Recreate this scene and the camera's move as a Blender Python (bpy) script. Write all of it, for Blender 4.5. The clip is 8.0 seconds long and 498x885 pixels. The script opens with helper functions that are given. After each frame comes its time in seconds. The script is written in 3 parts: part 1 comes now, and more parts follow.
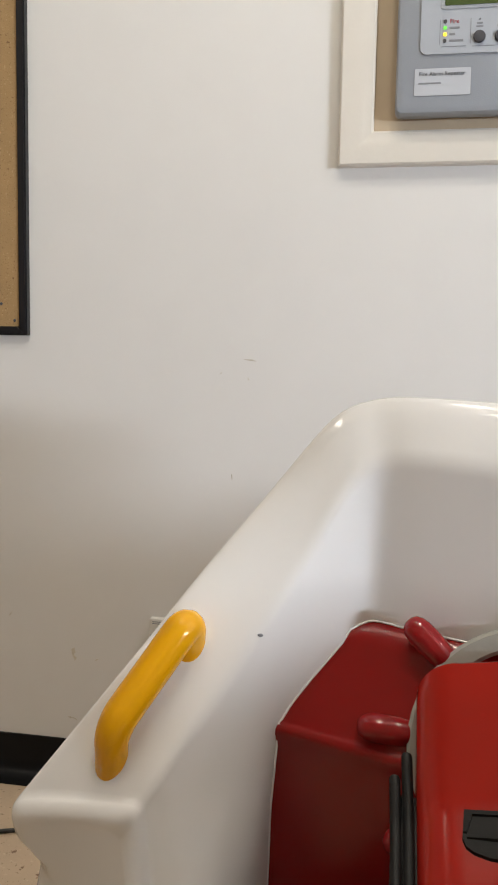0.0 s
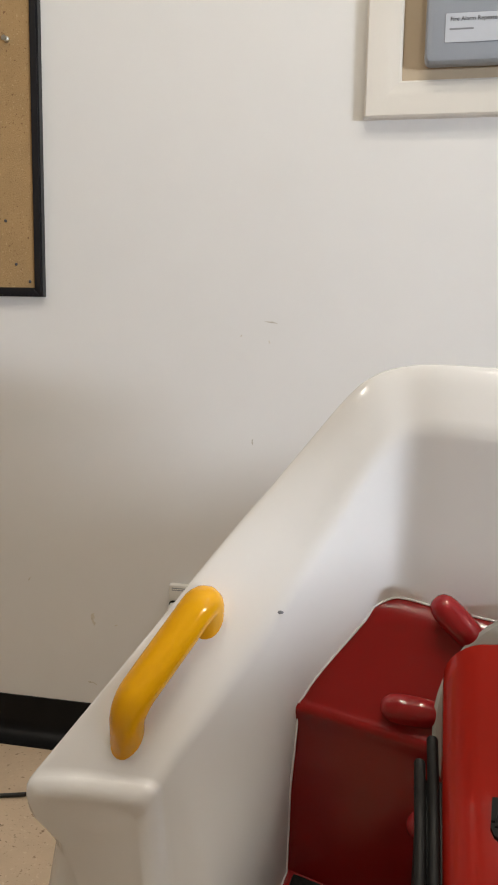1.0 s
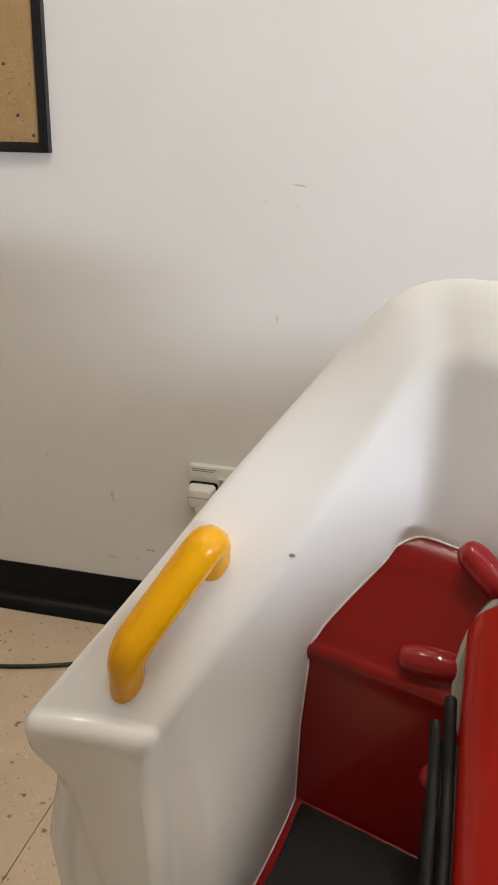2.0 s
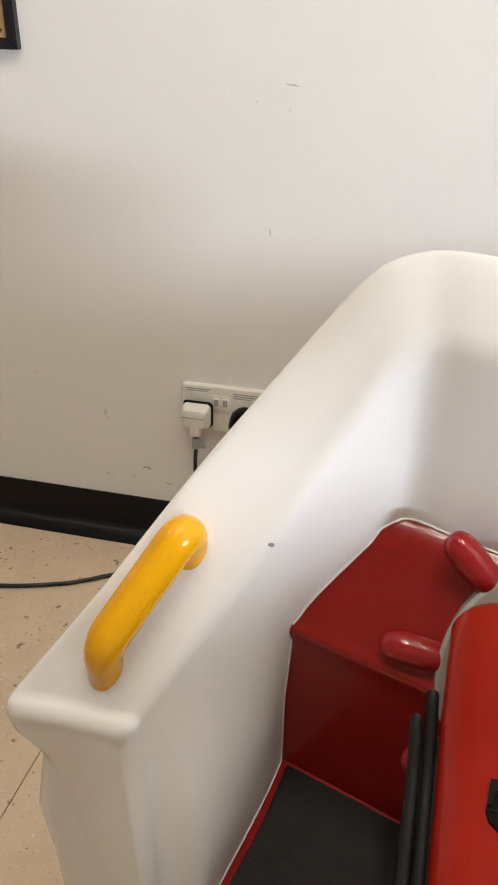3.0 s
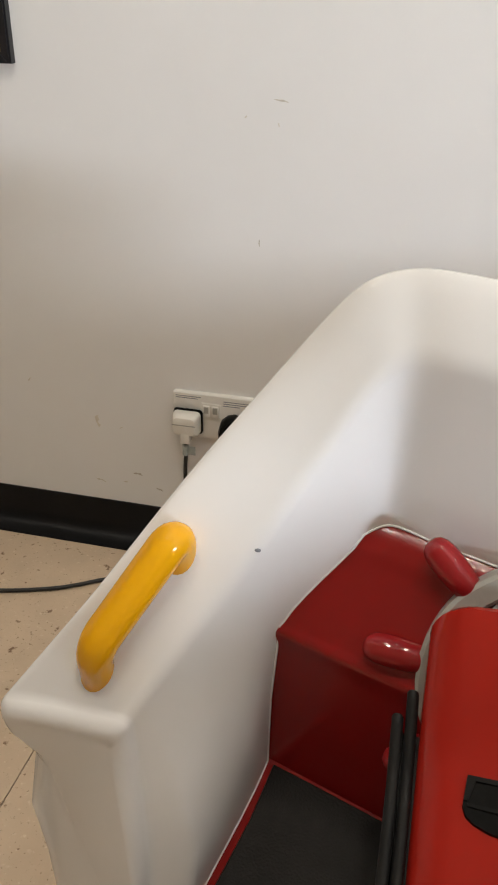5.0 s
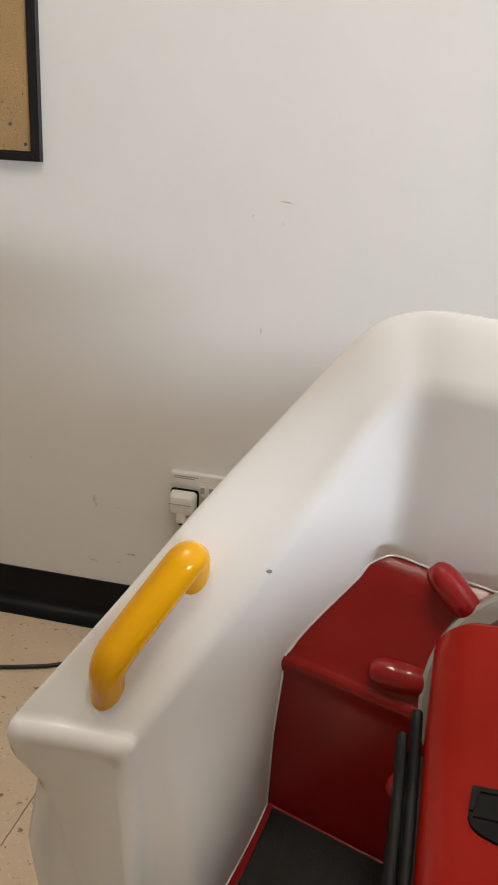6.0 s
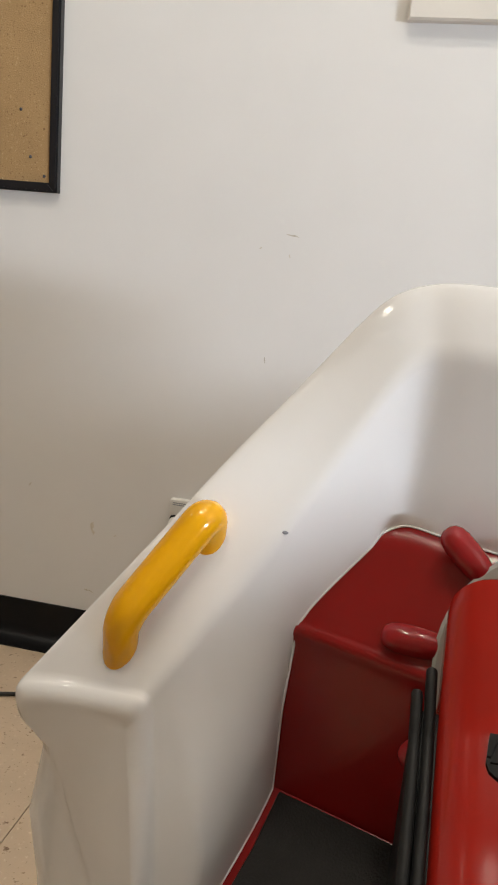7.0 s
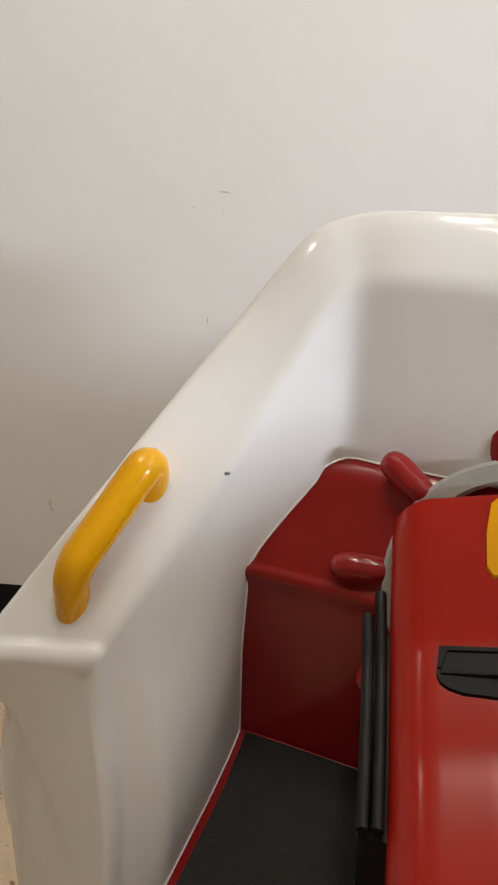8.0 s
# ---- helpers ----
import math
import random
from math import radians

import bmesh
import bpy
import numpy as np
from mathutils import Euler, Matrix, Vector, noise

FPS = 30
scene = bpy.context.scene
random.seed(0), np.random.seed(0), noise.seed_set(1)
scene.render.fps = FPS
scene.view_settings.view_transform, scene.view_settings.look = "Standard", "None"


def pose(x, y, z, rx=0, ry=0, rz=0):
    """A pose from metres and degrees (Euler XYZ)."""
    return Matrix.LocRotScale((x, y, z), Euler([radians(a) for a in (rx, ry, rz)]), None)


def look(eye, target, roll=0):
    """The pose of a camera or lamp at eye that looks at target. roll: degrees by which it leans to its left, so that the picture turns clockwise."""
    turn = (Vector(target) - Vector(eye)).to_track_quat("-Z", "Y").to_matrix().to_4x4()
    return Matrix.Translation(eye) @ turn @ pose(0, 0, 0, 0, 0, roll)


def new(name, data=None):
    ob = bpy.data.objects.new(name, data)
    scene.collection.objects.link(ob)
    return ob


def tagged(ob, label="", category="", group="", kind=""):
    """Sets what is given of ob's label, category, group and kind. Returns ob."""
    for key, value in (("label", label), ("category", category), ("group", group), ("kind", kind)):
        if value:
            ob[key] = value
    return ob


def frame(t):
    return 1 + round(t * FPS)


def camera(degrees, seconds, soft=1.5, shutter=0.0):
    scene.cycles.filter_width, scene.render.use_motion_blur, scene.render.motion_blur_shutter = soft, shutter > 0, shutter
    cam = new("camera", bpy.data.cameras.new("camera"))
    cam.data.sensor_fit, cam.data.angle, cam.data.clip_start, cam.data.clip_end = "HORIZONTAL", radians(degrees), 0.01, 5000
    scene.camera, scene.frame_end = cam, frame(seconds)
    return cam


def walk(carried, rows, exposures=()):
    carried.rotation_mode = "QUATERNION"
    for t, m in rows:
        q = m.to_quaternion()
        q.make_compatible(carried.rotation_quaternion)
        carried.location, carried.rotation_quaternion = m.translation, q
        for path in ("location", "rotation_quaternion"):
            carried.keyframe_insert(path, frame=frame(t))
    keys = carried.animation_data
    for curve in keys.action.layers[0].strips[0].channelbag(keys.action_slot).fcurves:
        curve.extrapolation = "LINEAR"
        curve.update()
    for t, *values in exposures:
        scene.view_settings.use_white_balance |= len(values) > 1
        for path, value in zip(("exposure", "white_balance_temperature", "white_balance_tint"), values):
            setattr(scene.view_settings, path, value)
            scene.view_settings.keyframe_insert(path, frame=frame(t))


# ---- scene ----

# ---------------------------------------------------------------- camera and its walk
cam = camera(32.9, 8.0, soft=2.0)
PATH = [
    (0, pose(0.4521, -1.4701, 0.8257, 83.986, -1.027, 10.594)),
    (0.5, pose(0.4518, -1.4649, 0.8091, 84.787, -1.527, 10.472)),
    (1, pose(0.4463, -1.4348, 0.8307, 81.223, -0.962, 12.048)),
    (1.5, pose(0.4423, -1.3756, 0.8606, 75.174, -0.996, 13.912)),
    (1.7, pose(0.4420, -1.3578, 0.8696, 72.979, -1.208, 14.105)),
    (2.8, pose(0.4465, -1.2619, 0.9448, 62.344, -0.322, 15.183)),
    (3, pose(0.4484, -1.2500, 0.9556, 60.719, -0.034, 14.894)),
    (3.5, pose(0.4526, -1.2338, 0.9747, 58.713, 0.479, 14.760)),
    (4, pose(0.4555, -1.2292, 0.9816, 58.333, 0.565, 14.774)),
    (4.5, pose(0.4547, -1.2401, 0.9807, 58.959, 0.369, 14.696)),
    (4.7, pose(0.4558, -1.2495, 0.9779, 59.545, 0.058, 14.605)),
    (5.8, pose(0.4551, -1.3329, 0.9287, 67.920, -2.007, 13.705)),
    (6, pose(0.4466, -1.3503, 0.9128, 69.881, -2.787, 13.840)),
    (6.5, pose(0.4373, -1.3860, 0.8672, 73.600, -4.673, 14.495)),
    (7, pose(0.4349, -1.4039, 0.8158, 75.927, -4.625, 13.228)),
    (7.5, pose(0.4401, -1.4076, 0.7900, 76.403, -3.336, 11.087)),
    (8, pose(0.4620, -1.4068, 0.7883, 74.516, -0.437, 9.746)),
]
walk(cam, PATH, [(0, -0.15), (1.7, -0.12), (2.8, 0.20), (4.0, 0.18), (4.7, 0.02), (5.8, -0.12), (6.5, -0.06), (8, -0.10)])

# ---------------------------------------------------------------- world and large lights
world = bpy.data.worlds.new("world")
scene.world = world
world.use_nodes = True
sky = world.node_tree.nodes.new("ShaderNodeTexSky")
sky.sky_type = "NISHITA"
sky.sun_disc = False
sky.sun_elevation = radians(35)
sky.sun_rotation = radians(120)
world.node_tree.links.new(sky.outputs[0], world.node_tree.nodes["Background"].inputs[0])
world.node_tree.nodes["Background"].inputs[1].default_value = 0.1

KEY_POWER, LAMP_POWER = 106.0, 4.1


def area_lamp(name, m, width, height, power, color, shape="RECTANGLE"):
    data = bpy.data.lights.new(name, "AREA")
    data.shape, data.size, data.size_y, data.energy, data.color = shape, width, height, power, color
    ob = new(name, data)
    ob.matrix_world = m
    return ob


# ---------------------------------------------------------------- materials
def material(name, color, rough=0.5, metal=0.0, vary=0.08, scale=40.0, bump=0.02, coat=0.0, blotch=3.0, bump_scale=None, spec=0.5):
    """Base colour with variation at two scales, and a fine relief."""
    m = bpy.data.materials.new(name)
    m.use_nodes = True
    nt = m.node_tree
    b = nt.nodes["Principled BSDF"]
    b.inputs["Roughness"].default_value = rough
    b.inputs["Metallic"].default_value = metal
    b.inputs["Coat Weight"].default_value = coat
    b.inputs["Coat Roughness"].default_value = 0.08
    b.inputs["Specular IOR Level"].default_value = spec
    tc = nt.nodes.new("ShaderNodeTexCoord")
    n1 = nt.nodes.new("ShaderNodeTexNoise")
    n1.inputs["Scale"].default_value, n1.inputs["Detail"].default_value = scale, 6
    n2 = nt.nodes.new("ShaderNodeTexNoise")
    n2.inputs["Scale"].default_value, n2.inputs["Detail"].default_value = blotch, 3
    for n in (n1, n2):
        nt.links.new(tc.outputs["Object"], n.inputs["Vector"])
    add = nt.nodes.new("ShaderNodeMath")
    add.operation = "ADD"
    nt.links.new(n1.outputs["Fac"], add.inputs[0])
    nt.links.new(n2.outputs["Fac"], add.inputs[1])
    ramp = nt.nodes.new("ShaderNodeMapRange")
    ramp.inputs["From Min"].default_value, ramp.inputs["From Max"].default_value = 0.6, 1.4
    ramp.inputs["To Min"].default_value, ramp.inputs["To Max"].default_value = 1 - vary, 1 + vary
    nt.links.new(add.outputs[0], ramp.inputs["Value"])
    mul = nt.nodes.new("ShaderNodeVectorMath")
    mul.operation = "SCALE"
    mul.inputs[0].default_value = color
    nt.links.new(ramp.outputs[0], mul.inputs["Scale"])
    nt.links.new(mul.outputs[0], b.inputs["Base Color"])
    if bump:
        n3 = nt.nodes.new("ShaderNodeTexNoise")
        n3.inputs["Scale"].default_value, n3.inputs["Detail"].default_value = bump_scale or scale * 3, 4
        nt.links.new(tc.outputs["Object"], n3.inputs["Vector"])
        bp = nt.nodes.new("ShaderNodeBump")
        bp.inputs["Strength"].default_value, bp.inputs["Distance"].default_value = 1.0, bump * 0.01
        nt.links.new(n3.outputs["Fac"], bp.inputs["Height"])
        nt.links.new(bp.outputs[0], b.inputs["Normal"])
    return m


def speckled(name, base, dark, light, scale, rough, bump, amount=0.08):
    """A ground colour with dark and light flecks of uneven size."""
    m = material(name, base, rough, vary=0.10, scale=18, bump=bump, bump_scale=scale * 1.5)
    nt = m.node_tree
    b = nt.nodes["Principled BSDF"]
    old = b.inputs["Base Color"].links[0].from_socket
    tc = nt.nodes["Texture Coordinate"]
    for color, s, lo, hi in ((dark, scale, 0.60 + amount * 0.5, 0.70 + amount * 0.5), (dark, scale * 0.35, 0.66, 0.72), (light, scale * 0.7, 0.62, 0.74)):
        n = nt.nodes.new("ShaderNodeTexNoise")
        n.inputs["Scale"].default_value, n.inputs["Detail"].default_value = s, 3
        off = nt.nodes.new("ShaderNodeVectorMath")
        off.operation = "ADD"
        off.inputs[1].default_value = (s * 0.37, s * 0.11, s * 0.23)
        nt.links.new(tc.outputs["Object"], off.inputs[0])
        nt.links.new(off.outputs[0], n.inputs["Vector"])
        r = nt.nodes.new("ShaderNodeMapRange")
        r.inputs["From Min"].default_value, r.inputs["From Max"].default_value = lo, hi
        nt.links.new(n.outputs["Fac"], r.inputs["Value"])
        mix = nt.nodes.new("ShaderNodeMix")
        mix.data_type = "RGBA"
        nt.links.new(r.outputs[0], mix.inputs[0])
        nt.links.new(old, mix.inputs[6])
        mix.inputs[7].default_value = (*color, 1)
        old = mix.outputs[2]
    nt.links.new(old, b.inputs["Base Color"])
    return m


def glowing(name, color, strength):
    m = bpy.data.materials.new(name)
    m.use_nodes = True
    b = m.node_tree.nodes["Principled BSDF"]
    b.inputs["Base Color"].default_value = (*color, 1)
    b.inputs["Emission Color"].default_value = (*color, 1)
    b.inputs["Emission Strength"].default_value = strength
    return m


PAINT = material("wall_paint", (0.793, 0.786, 0.778), 0.6, vary=0.02, scale=9, bump=0.007, bump_scale=200, blotch=1.6)
TAN = material("tan_paint", (0.33, 0.28, 0.22), 0.7, vary=0.04, scale=9, bump=0.03, bump_scale=200)
CEIL = material("ceiling_paint", (0.80, 0.79, 0.77), 0.8, vary=0.03, scale=12, bump=0.05, bump_scale=150)
FLOOR = speckled("vinyl_floor", (0.60, 0.465, 0.33), (0.22, 0.13, 0.075), (0.70, 0.58, 0.44), 170, 0.42, 0.04)
SKIRT = material("black_vinyl", (0.006, 0.006, 0.007), 0.35, vary=0.25, scale=30, bump=0.05, spec=0.22)
GELCOAT = material("white_gelcoat", (0.85, 0.842, 0.843), 0.13, vary=0.015, scale=14, bump=0.006, blotch=5, bump_scale=9, spec=0.32)
SEAT_RED = material("seat_red", (0.25, 0.009, 0.009), 0.17, vary=0.07, scale=22, bump=0.015, bump_scale=40, spec=0.42)
BONNET_RED = material("bonnet_red", (0.38, 0.017, 0.010), 0.16, vary=0.07, scale=9, bump=0.010, coat=0.0, bump_scale=12, spec=0.34)
GRIP_RED = material("grip_red", (0.27, 0.012, 0.014), 0.07, vary=0.08, scale=40, bump=0.02, spec=0.45)
YELLOW = material("yellow_enamel", (0.80, 0.385, 0.005), 0.10, vary=0.05, scale=35, bump=0.012, spec=0.4)
GREY = material("grey_plastic", (0.36, 0.36, 0.33), 0.4, vary=0.06, scale=60, bump=0.03)
RUBBER = material("black_rubber", (0.010, 0.010, 0.010), 0.5, vary=0.3, scale=50, bump=0.06, spec=0.25)
MAT = material("grey_rubber_mat", (0.017, 0.016, 0.015), 0.6, vary=0.22, scale=70, bump=0.12, bump_scale=420, spec=0.2)
BLACK = material("black_plastic", (0.004, 0.004, 0.004), 0.4, vary=0.2, scale=50, bump=0.03, spec=0.12)
BLACK_RIM = material("black_rim", (0.009, 0.009, 0.009), 0.5, vary=0.2, scale=50, bump=0.03, spec=0.15)
HULL = material("white_hull", (0.72, 0.70, 0.67), 0.35, vary=0.04, scale=12, bump=0.02)
CREAM = material("cream_gloss_paint", (0.76, 0.725, 0.67), 0.35, vary=0.03, scale=14, bump=0.03, bump_scale=90)
BEIGE = material("beige_board", (0.52, 0.42, 0.30), 0.6, vary=0.06, scale=10, bump=0.04)
PANEL = material("panel_grey", (0.33, 0.36, 0.41), 0.42, vary=0.03, scale=30, bump=0.04, bump_scale=500)
PANEL_LIGHT = material("panel_light_grey", (0.42, 0.455, 0.515), 0.4, vary=0.03, scale=30, bump=0.02, bump_scale=500)
LABEL = material("label_white", (0.52, 0.55, 0.61), 0.4, vary=0.02, scale=40, bump=0)
INK = material("ink", (0.06, 0.06, 0.07), 0.6, vary=0.1, scale=60, bump=0)
INK_GREY = material("ink_grey", (0.22, 0.23, 0.26), 0.6, vary=0.1, scale=60, bump=0)
INK_RED = material("ink_red", (0.36, 0.05, 0.07), 0.6, vary=0.1, scale=60, bump=0)
LCD = material("lcd_green", (0.065, 0.095, 0.028), 0.25, vary=0.12, scale=15, bump=0)
CORK = speckled("cork", (0.42, 0.27, 0.125), (0.22, 0.12, 0.05), (0.56, 0.40, 0.21), 420, 0.9, 0.12, 0.04)
BOARD_BLACK = material("board_frame_black", (0.010, 0.010, 0.013), 0.4, vary=0.2, scale=40, bump=0.03)
SOCKET = material("socket_white", (0.76, 0.74, 0.70), 0.35, vary=0.03, scale=50, bump=0.01)
PLUG = material("plug_white", (0.74, 0.72, 0.67), 0.4, vary=0.04, scale=70, bump=0.02)
CABLE = material("cable_black", (0.010, 0.010, 0.010), 0.45, vary=0.2, scale=80, bump=0.03)
TAG = material("cable_tag", (0.34, 0.37, 0.36), 0.4, vary=0.25, scale=120, bump=0.05)
PAPER = material("paper_yellow", (0.72, 0.62, 0.25), 0.8, vary=0.04, scale=25, bump=0.02)
PAPER_EDGE = material("paper_white", (0.75, 0.74, 0.70), 0.8, vary=0.03, scale=25, bump=0.02)
SCUFF = material("scuff", (0.50, 0.46, 0.40), 0.8, vary=0.4, scale=200, bump=0.02)
SCUFF_SOFT = material("scuff_soft", (0.66, 0.62, 0.55), 0.8, vary=0.2, scale=200, bump=0.02)
METAL = material("brushed_metal", (0.6, 0.6, 0.58), 0.35, metal=1.0, vary=0.06, scale=60, bump=0.02)
LED_GREEN = glowing("led_green", (0.15, 0.75, 0.08), 0.6)
LED_YELLOW = glowing("led_yellow", (1.0, 0.68, 0.04), 1.5)
LAMP_GLOW = glowing("lamp_glow", (1.0, 0.86, 0.66), 14.0)
GLASS = bpy.data.materials.new("window_glass")
GLASS.use_nodes = True
GLASS.node_tree.nodes["Principled BSDF"].inputs["Transmission Weight"].default_value = 1.0
GLASS.node_tree.nodes["Principled BSDF"].inputs["Roughness"].default_value = 0.0


# ---------------------------------------------------------------- mesh tools
def smooth(me, angle=40):
    for p in me.polygons:
        p.use_smooth = True
    me.set_sharp_from_angle(angle=radians(angle))


def part(name, bm, mat, parent=None, label="", soft=40):
    me = bpy.data.meshes.new(name)
    bmesh.ops.recalc_face_normals(bm, faces=bm.faces)
    bm.to_mesh(me)
    bm.free()
    me.materials.append(mat)
    smooth(me, soft)
    ob = new(name, me)
    if parent is not None:
        ob.parent = parent
        ob.matrix_parent_inverse = world_of(parent).inverted()
    return tagged(ob, label)


def world_of(ob):
    m = ob.matrix_basis.copy()
    while ob.parent:
        m = ob.parent.matrix_basis @ ob.matrix_parent_inverse @ m
        ob = ob.parent
    return m


def thing(name, base, label, category, group=""):
    ob = new(name)
    ob.empty_display_size = 0.05
    ob.location = base
    return tagged(ob, label, category, group)


def box(bm, lo, hi, bevel=0.0, seg=2):
    x0, y0, z0 = lo
    x1, y1, z1 = hi
    r = bmesh.ops.create_cube(bm, size=1)
    vs = r["verts"]
    bmesh.ops.scale(bm, vec=(x1 - x0, y1 - y0, z1 - z0), verts=vs)
    bmesh.ops.translate(bm, vec=((x0 + x1) / 2, (y0 + y1) / 2, (z0 + z1) / 2), verts=vs)
    if bevel:
        es = list({e for v in vs for e in v.link_edges})
        bmesh.ops.bevel(bm, geom=es, offset=bevel, segments=seg, profile=0.5, affect="EDGES")
    return bm


def boxed(lo, hi, bevel=0.0, seg=2):
    return box(bmesh.new(), lo, hi, bevel, seg)


def tube(bm, pts, radii, sides=16, caps=True):
    """A tube along points, with a radius at each."""
    pts = [Vector(p) for p in pts]
    if not isinstance(radii, (list, tuple)):
        radii = [radii] * len(pts)
    rings, side = [], None
    for i, p in enumerate(pts):
        d = (pts[min(i + 1, len(pts) - 1)] - pts[max(i - 1, 0)]).normalized()
        if side is None:
            side = d.orthogonal().normalized()
        side = (side - d * side.dot(d)).normalized()
        up = d.cross(side)
        rings.append([bm.verts.new(p + radii[i] * (math.cos(a) * side + math.sin(a) * up)) for a in (2 * math.pi * k / sides for k in range(sides))])
    for a, b in zip(rings, rings[1:]):
        for k in range(sides):
            bm.faces.new((a[k], a[(k + 1) % sides], b[(k + 1) % sides], b[k]))
    if caps:
        bm.faces.new(rings[0][::-1])
        bm.faces.new(rings[-1])
    return bm


def spline(ctrl, n):
    """A smooth curve through control points, n points a span."""
    c = [Vector(p) for p in ctrl]
    c = [2 * c[0] - c[1]] + c + [2 * c[-1] - c[-2]]
    out = []
    for i in range(1, len(c) - 2):
        for k in range(n):
            t = k / n
            a, b, d, e = c[i - 1:i + 3]
            out.append(0.5 * (2 * b + (d - a) * t + (2 * a - 5 * b + 4 * d - e) * t * t + (3 * b - a - 3 * d + e) * t ** 3))
    return out + [c[-2]]


def grid_mesh(bm, rows, closed=False):
    vs = [[bm.verts.new(p) for p in r] for r in rows]
    for a, b in zip(vs, vs[1:]):
        n = len(a)
        for k in range(n if closed else n - 1):
            bm.faces.new((a[k], a[(k + 1) % n], b[(k + 1) % n], b[k]))
    return vs


def prism(bm, outline, direction):
    """A solid from a flat outline pushed along a direction."""
    d = Vector(direction)
    a = [bm.verts.new(p) for p in outline]
    b = [bm.verts.new(Vector(p) + d) for p in outline]
    n = len(a)
    bm.faces.new(a[::-1])
    bm.faces.new(b)
    for k in range(n):
        bm.faces.new((a[k], a[(k + 1) % n], b[(k + 1) % n], b[k]))
    return bm


def rounded(x0, z0, x1, z1, r, n=4, corners="abcd"):
    """Outline of a rectangle with rounded corners, in the x-z plane."""
    out = []
    for key, cx, cz, a0 in (("a", x0 + r, z0 + r, 180), ("b", x1 - r, z0 + r, 270), ("c", x1 - r, z1 - r, 0), ("d", x0 + r, z1 - r, 90)):
        if key in corners:
            out += [(cx + r * math.cos(radians(a0 + 90 * k / n)), cz + r * math.sin(radians(a0 + 90 * k / n))) for k in range(n + 1)]
        else:
            out.append({"a": (x0, z0), "b": (x1, z0), "c": (x1, z1), "d": (x0, z1)}[key])
    return out


def plate(bm, outline, y0, y1):
    return prism(bm, [(x, y0, z) for x, z in outline], (0, y1 - y0, 0))


def words(name, text, size, at, mat, parent, bold=0.0, label=""):
    """Flat lettering that faces the room (towards -y)."""
    cu = bpy.data.curves.new(name, "FONT")
    cu.body, cu.size, cu.extrude, cu.offset = text, size, 0.0002, bold
    tmp = bpy.data.objects.new(name, cu)
    me = bpy.data.meshes.new_from_object(tmp)
    bpy.data.objects.remove(tmp)
    me.transform(pose(*at, 90, 0, 0))
    me.materials.append(mat)
    ob = new(name, me)
    ob.parent = parent
    ob.matrix_parent_inverse = world_of(parent).inverted()
    return tagged(ob, label)


# ---------------------------------------------------------------- room
X0, X1, Y0, H = -2.6, 3.4, -3.6, 2.5
YS, XS = -2.1, 1.7                                 # the near part is narrower: unseen walls set close to hold back frontal light
WY0, WY1, WZ0, WZ1 = -3.15, -2.35, 0.86, 1.14      # opening in the east wall for the added, unseen window

wall_north = tagged(part("wall_north", boxed((X0 - 0.15, 0, 0), (X1 + 0.15, 0.15, H)), PAINT), "white painted plaster wall with a few scuffs", "wall", kind="structure")
# added walls out of view; their tan gives the shade a warm bounce
tagged(part("wall_south", boxed((X0, YS - 0.15, 0), (XS, YS, H)), TAN), "plain tan painted wall, unseen, added to shape the light", "wall", kind="structure")
tagged(part("wall_return", boxed((XS - 0.15, Y0, 0), (XS, YS - 0.15, H)), TAN), "plain tan painted wall, unseen, added to shape the light", "wall", kind="structure")
tagged(part("wall_alcove", boxed((XS - 0.15, Y0 - 0.15, 0), (X1 + 0.15, Y0, H)), TAN), "plain tan painted wall, unseen, added to shape the light", "wall", kind="structure")
tagged(part("wall_west", boxed((X0 - 0.15, YS - 0.15, 0), (X0, 0, H)), PAINT), "plain white painted wall", "wall", kind="structure")
# unseen blocker: keeps the window light off the ride's lower part
tagged(part("shade_wall", boxed((1.45, YS, 0), (1.55, -0.55, 0.72), 0.006), TAN), "unseen half-height wall added to block low window light", "wall", kind="structure")
bm = bmesh.new()
for lo, hi in (((X1, Y0, 0), (X1 + 0.15, WY0, H)), ((X1, WY1, 0), (X1 + 0.15, 0, H)), ((X1, WY0, 0), (X1 + 0.15, WY1, WZ0)), ((X1, WY0, WZ1), (X1 + 0.15, WY1, H))):
    box(bm, lo, hi)
tagged(part("wall_east", bm, PAINT), "white painted wall with an opening for the added window", "wall", kind="structure")
tagged(part("ceiling", boxed((X0 - 0.15, Y0 - 0.15, H), (X1 + 0.15, 0.15, H + 0.12)), CEIL), "plain white ceiling", "ceiling", kind="structure")
tagged(part("ground", boxed((-60, -60, -0.30), (60, 60, -0.16)), material("asphalt", (0.05, 0.05, 0.05), 0.9, vary=0.2, scale=8)), "grey ground outside the room", "ground", kind="structure")

# made-up window: its size and height set the soft shadow edge on wall_north
window = tagged(new("added_window_1"), "unseen window added in the side wall for the key light", "window", kind="structure")
window.location = (X1, (WY0 + WY1) / 2, WZ0)
bm = bmesh.new()
for lo, hi in (((X1 + 0.02, WY0, WZ0), (X1 + 0.07, WY0 + 0.03, WZ1)), ((X1 + 0.02, WY1 - 0.03, WZ0), (X1 + 0.07, WY1, WZ1)),
               ((X1 + 0.02, WY0 + 0.03, WZ0), (X1 + 0.07, WY1 - 0.03, WZ0 + 0.03)), ((X1 + 0.02, WY0 + 0.03, WZ1 - 0.03), (X1 + 0.07, WY1 - 0.03, WZ1))):
    box(bm, lo, hi)
part("window_frame", bm, CREAM, window)
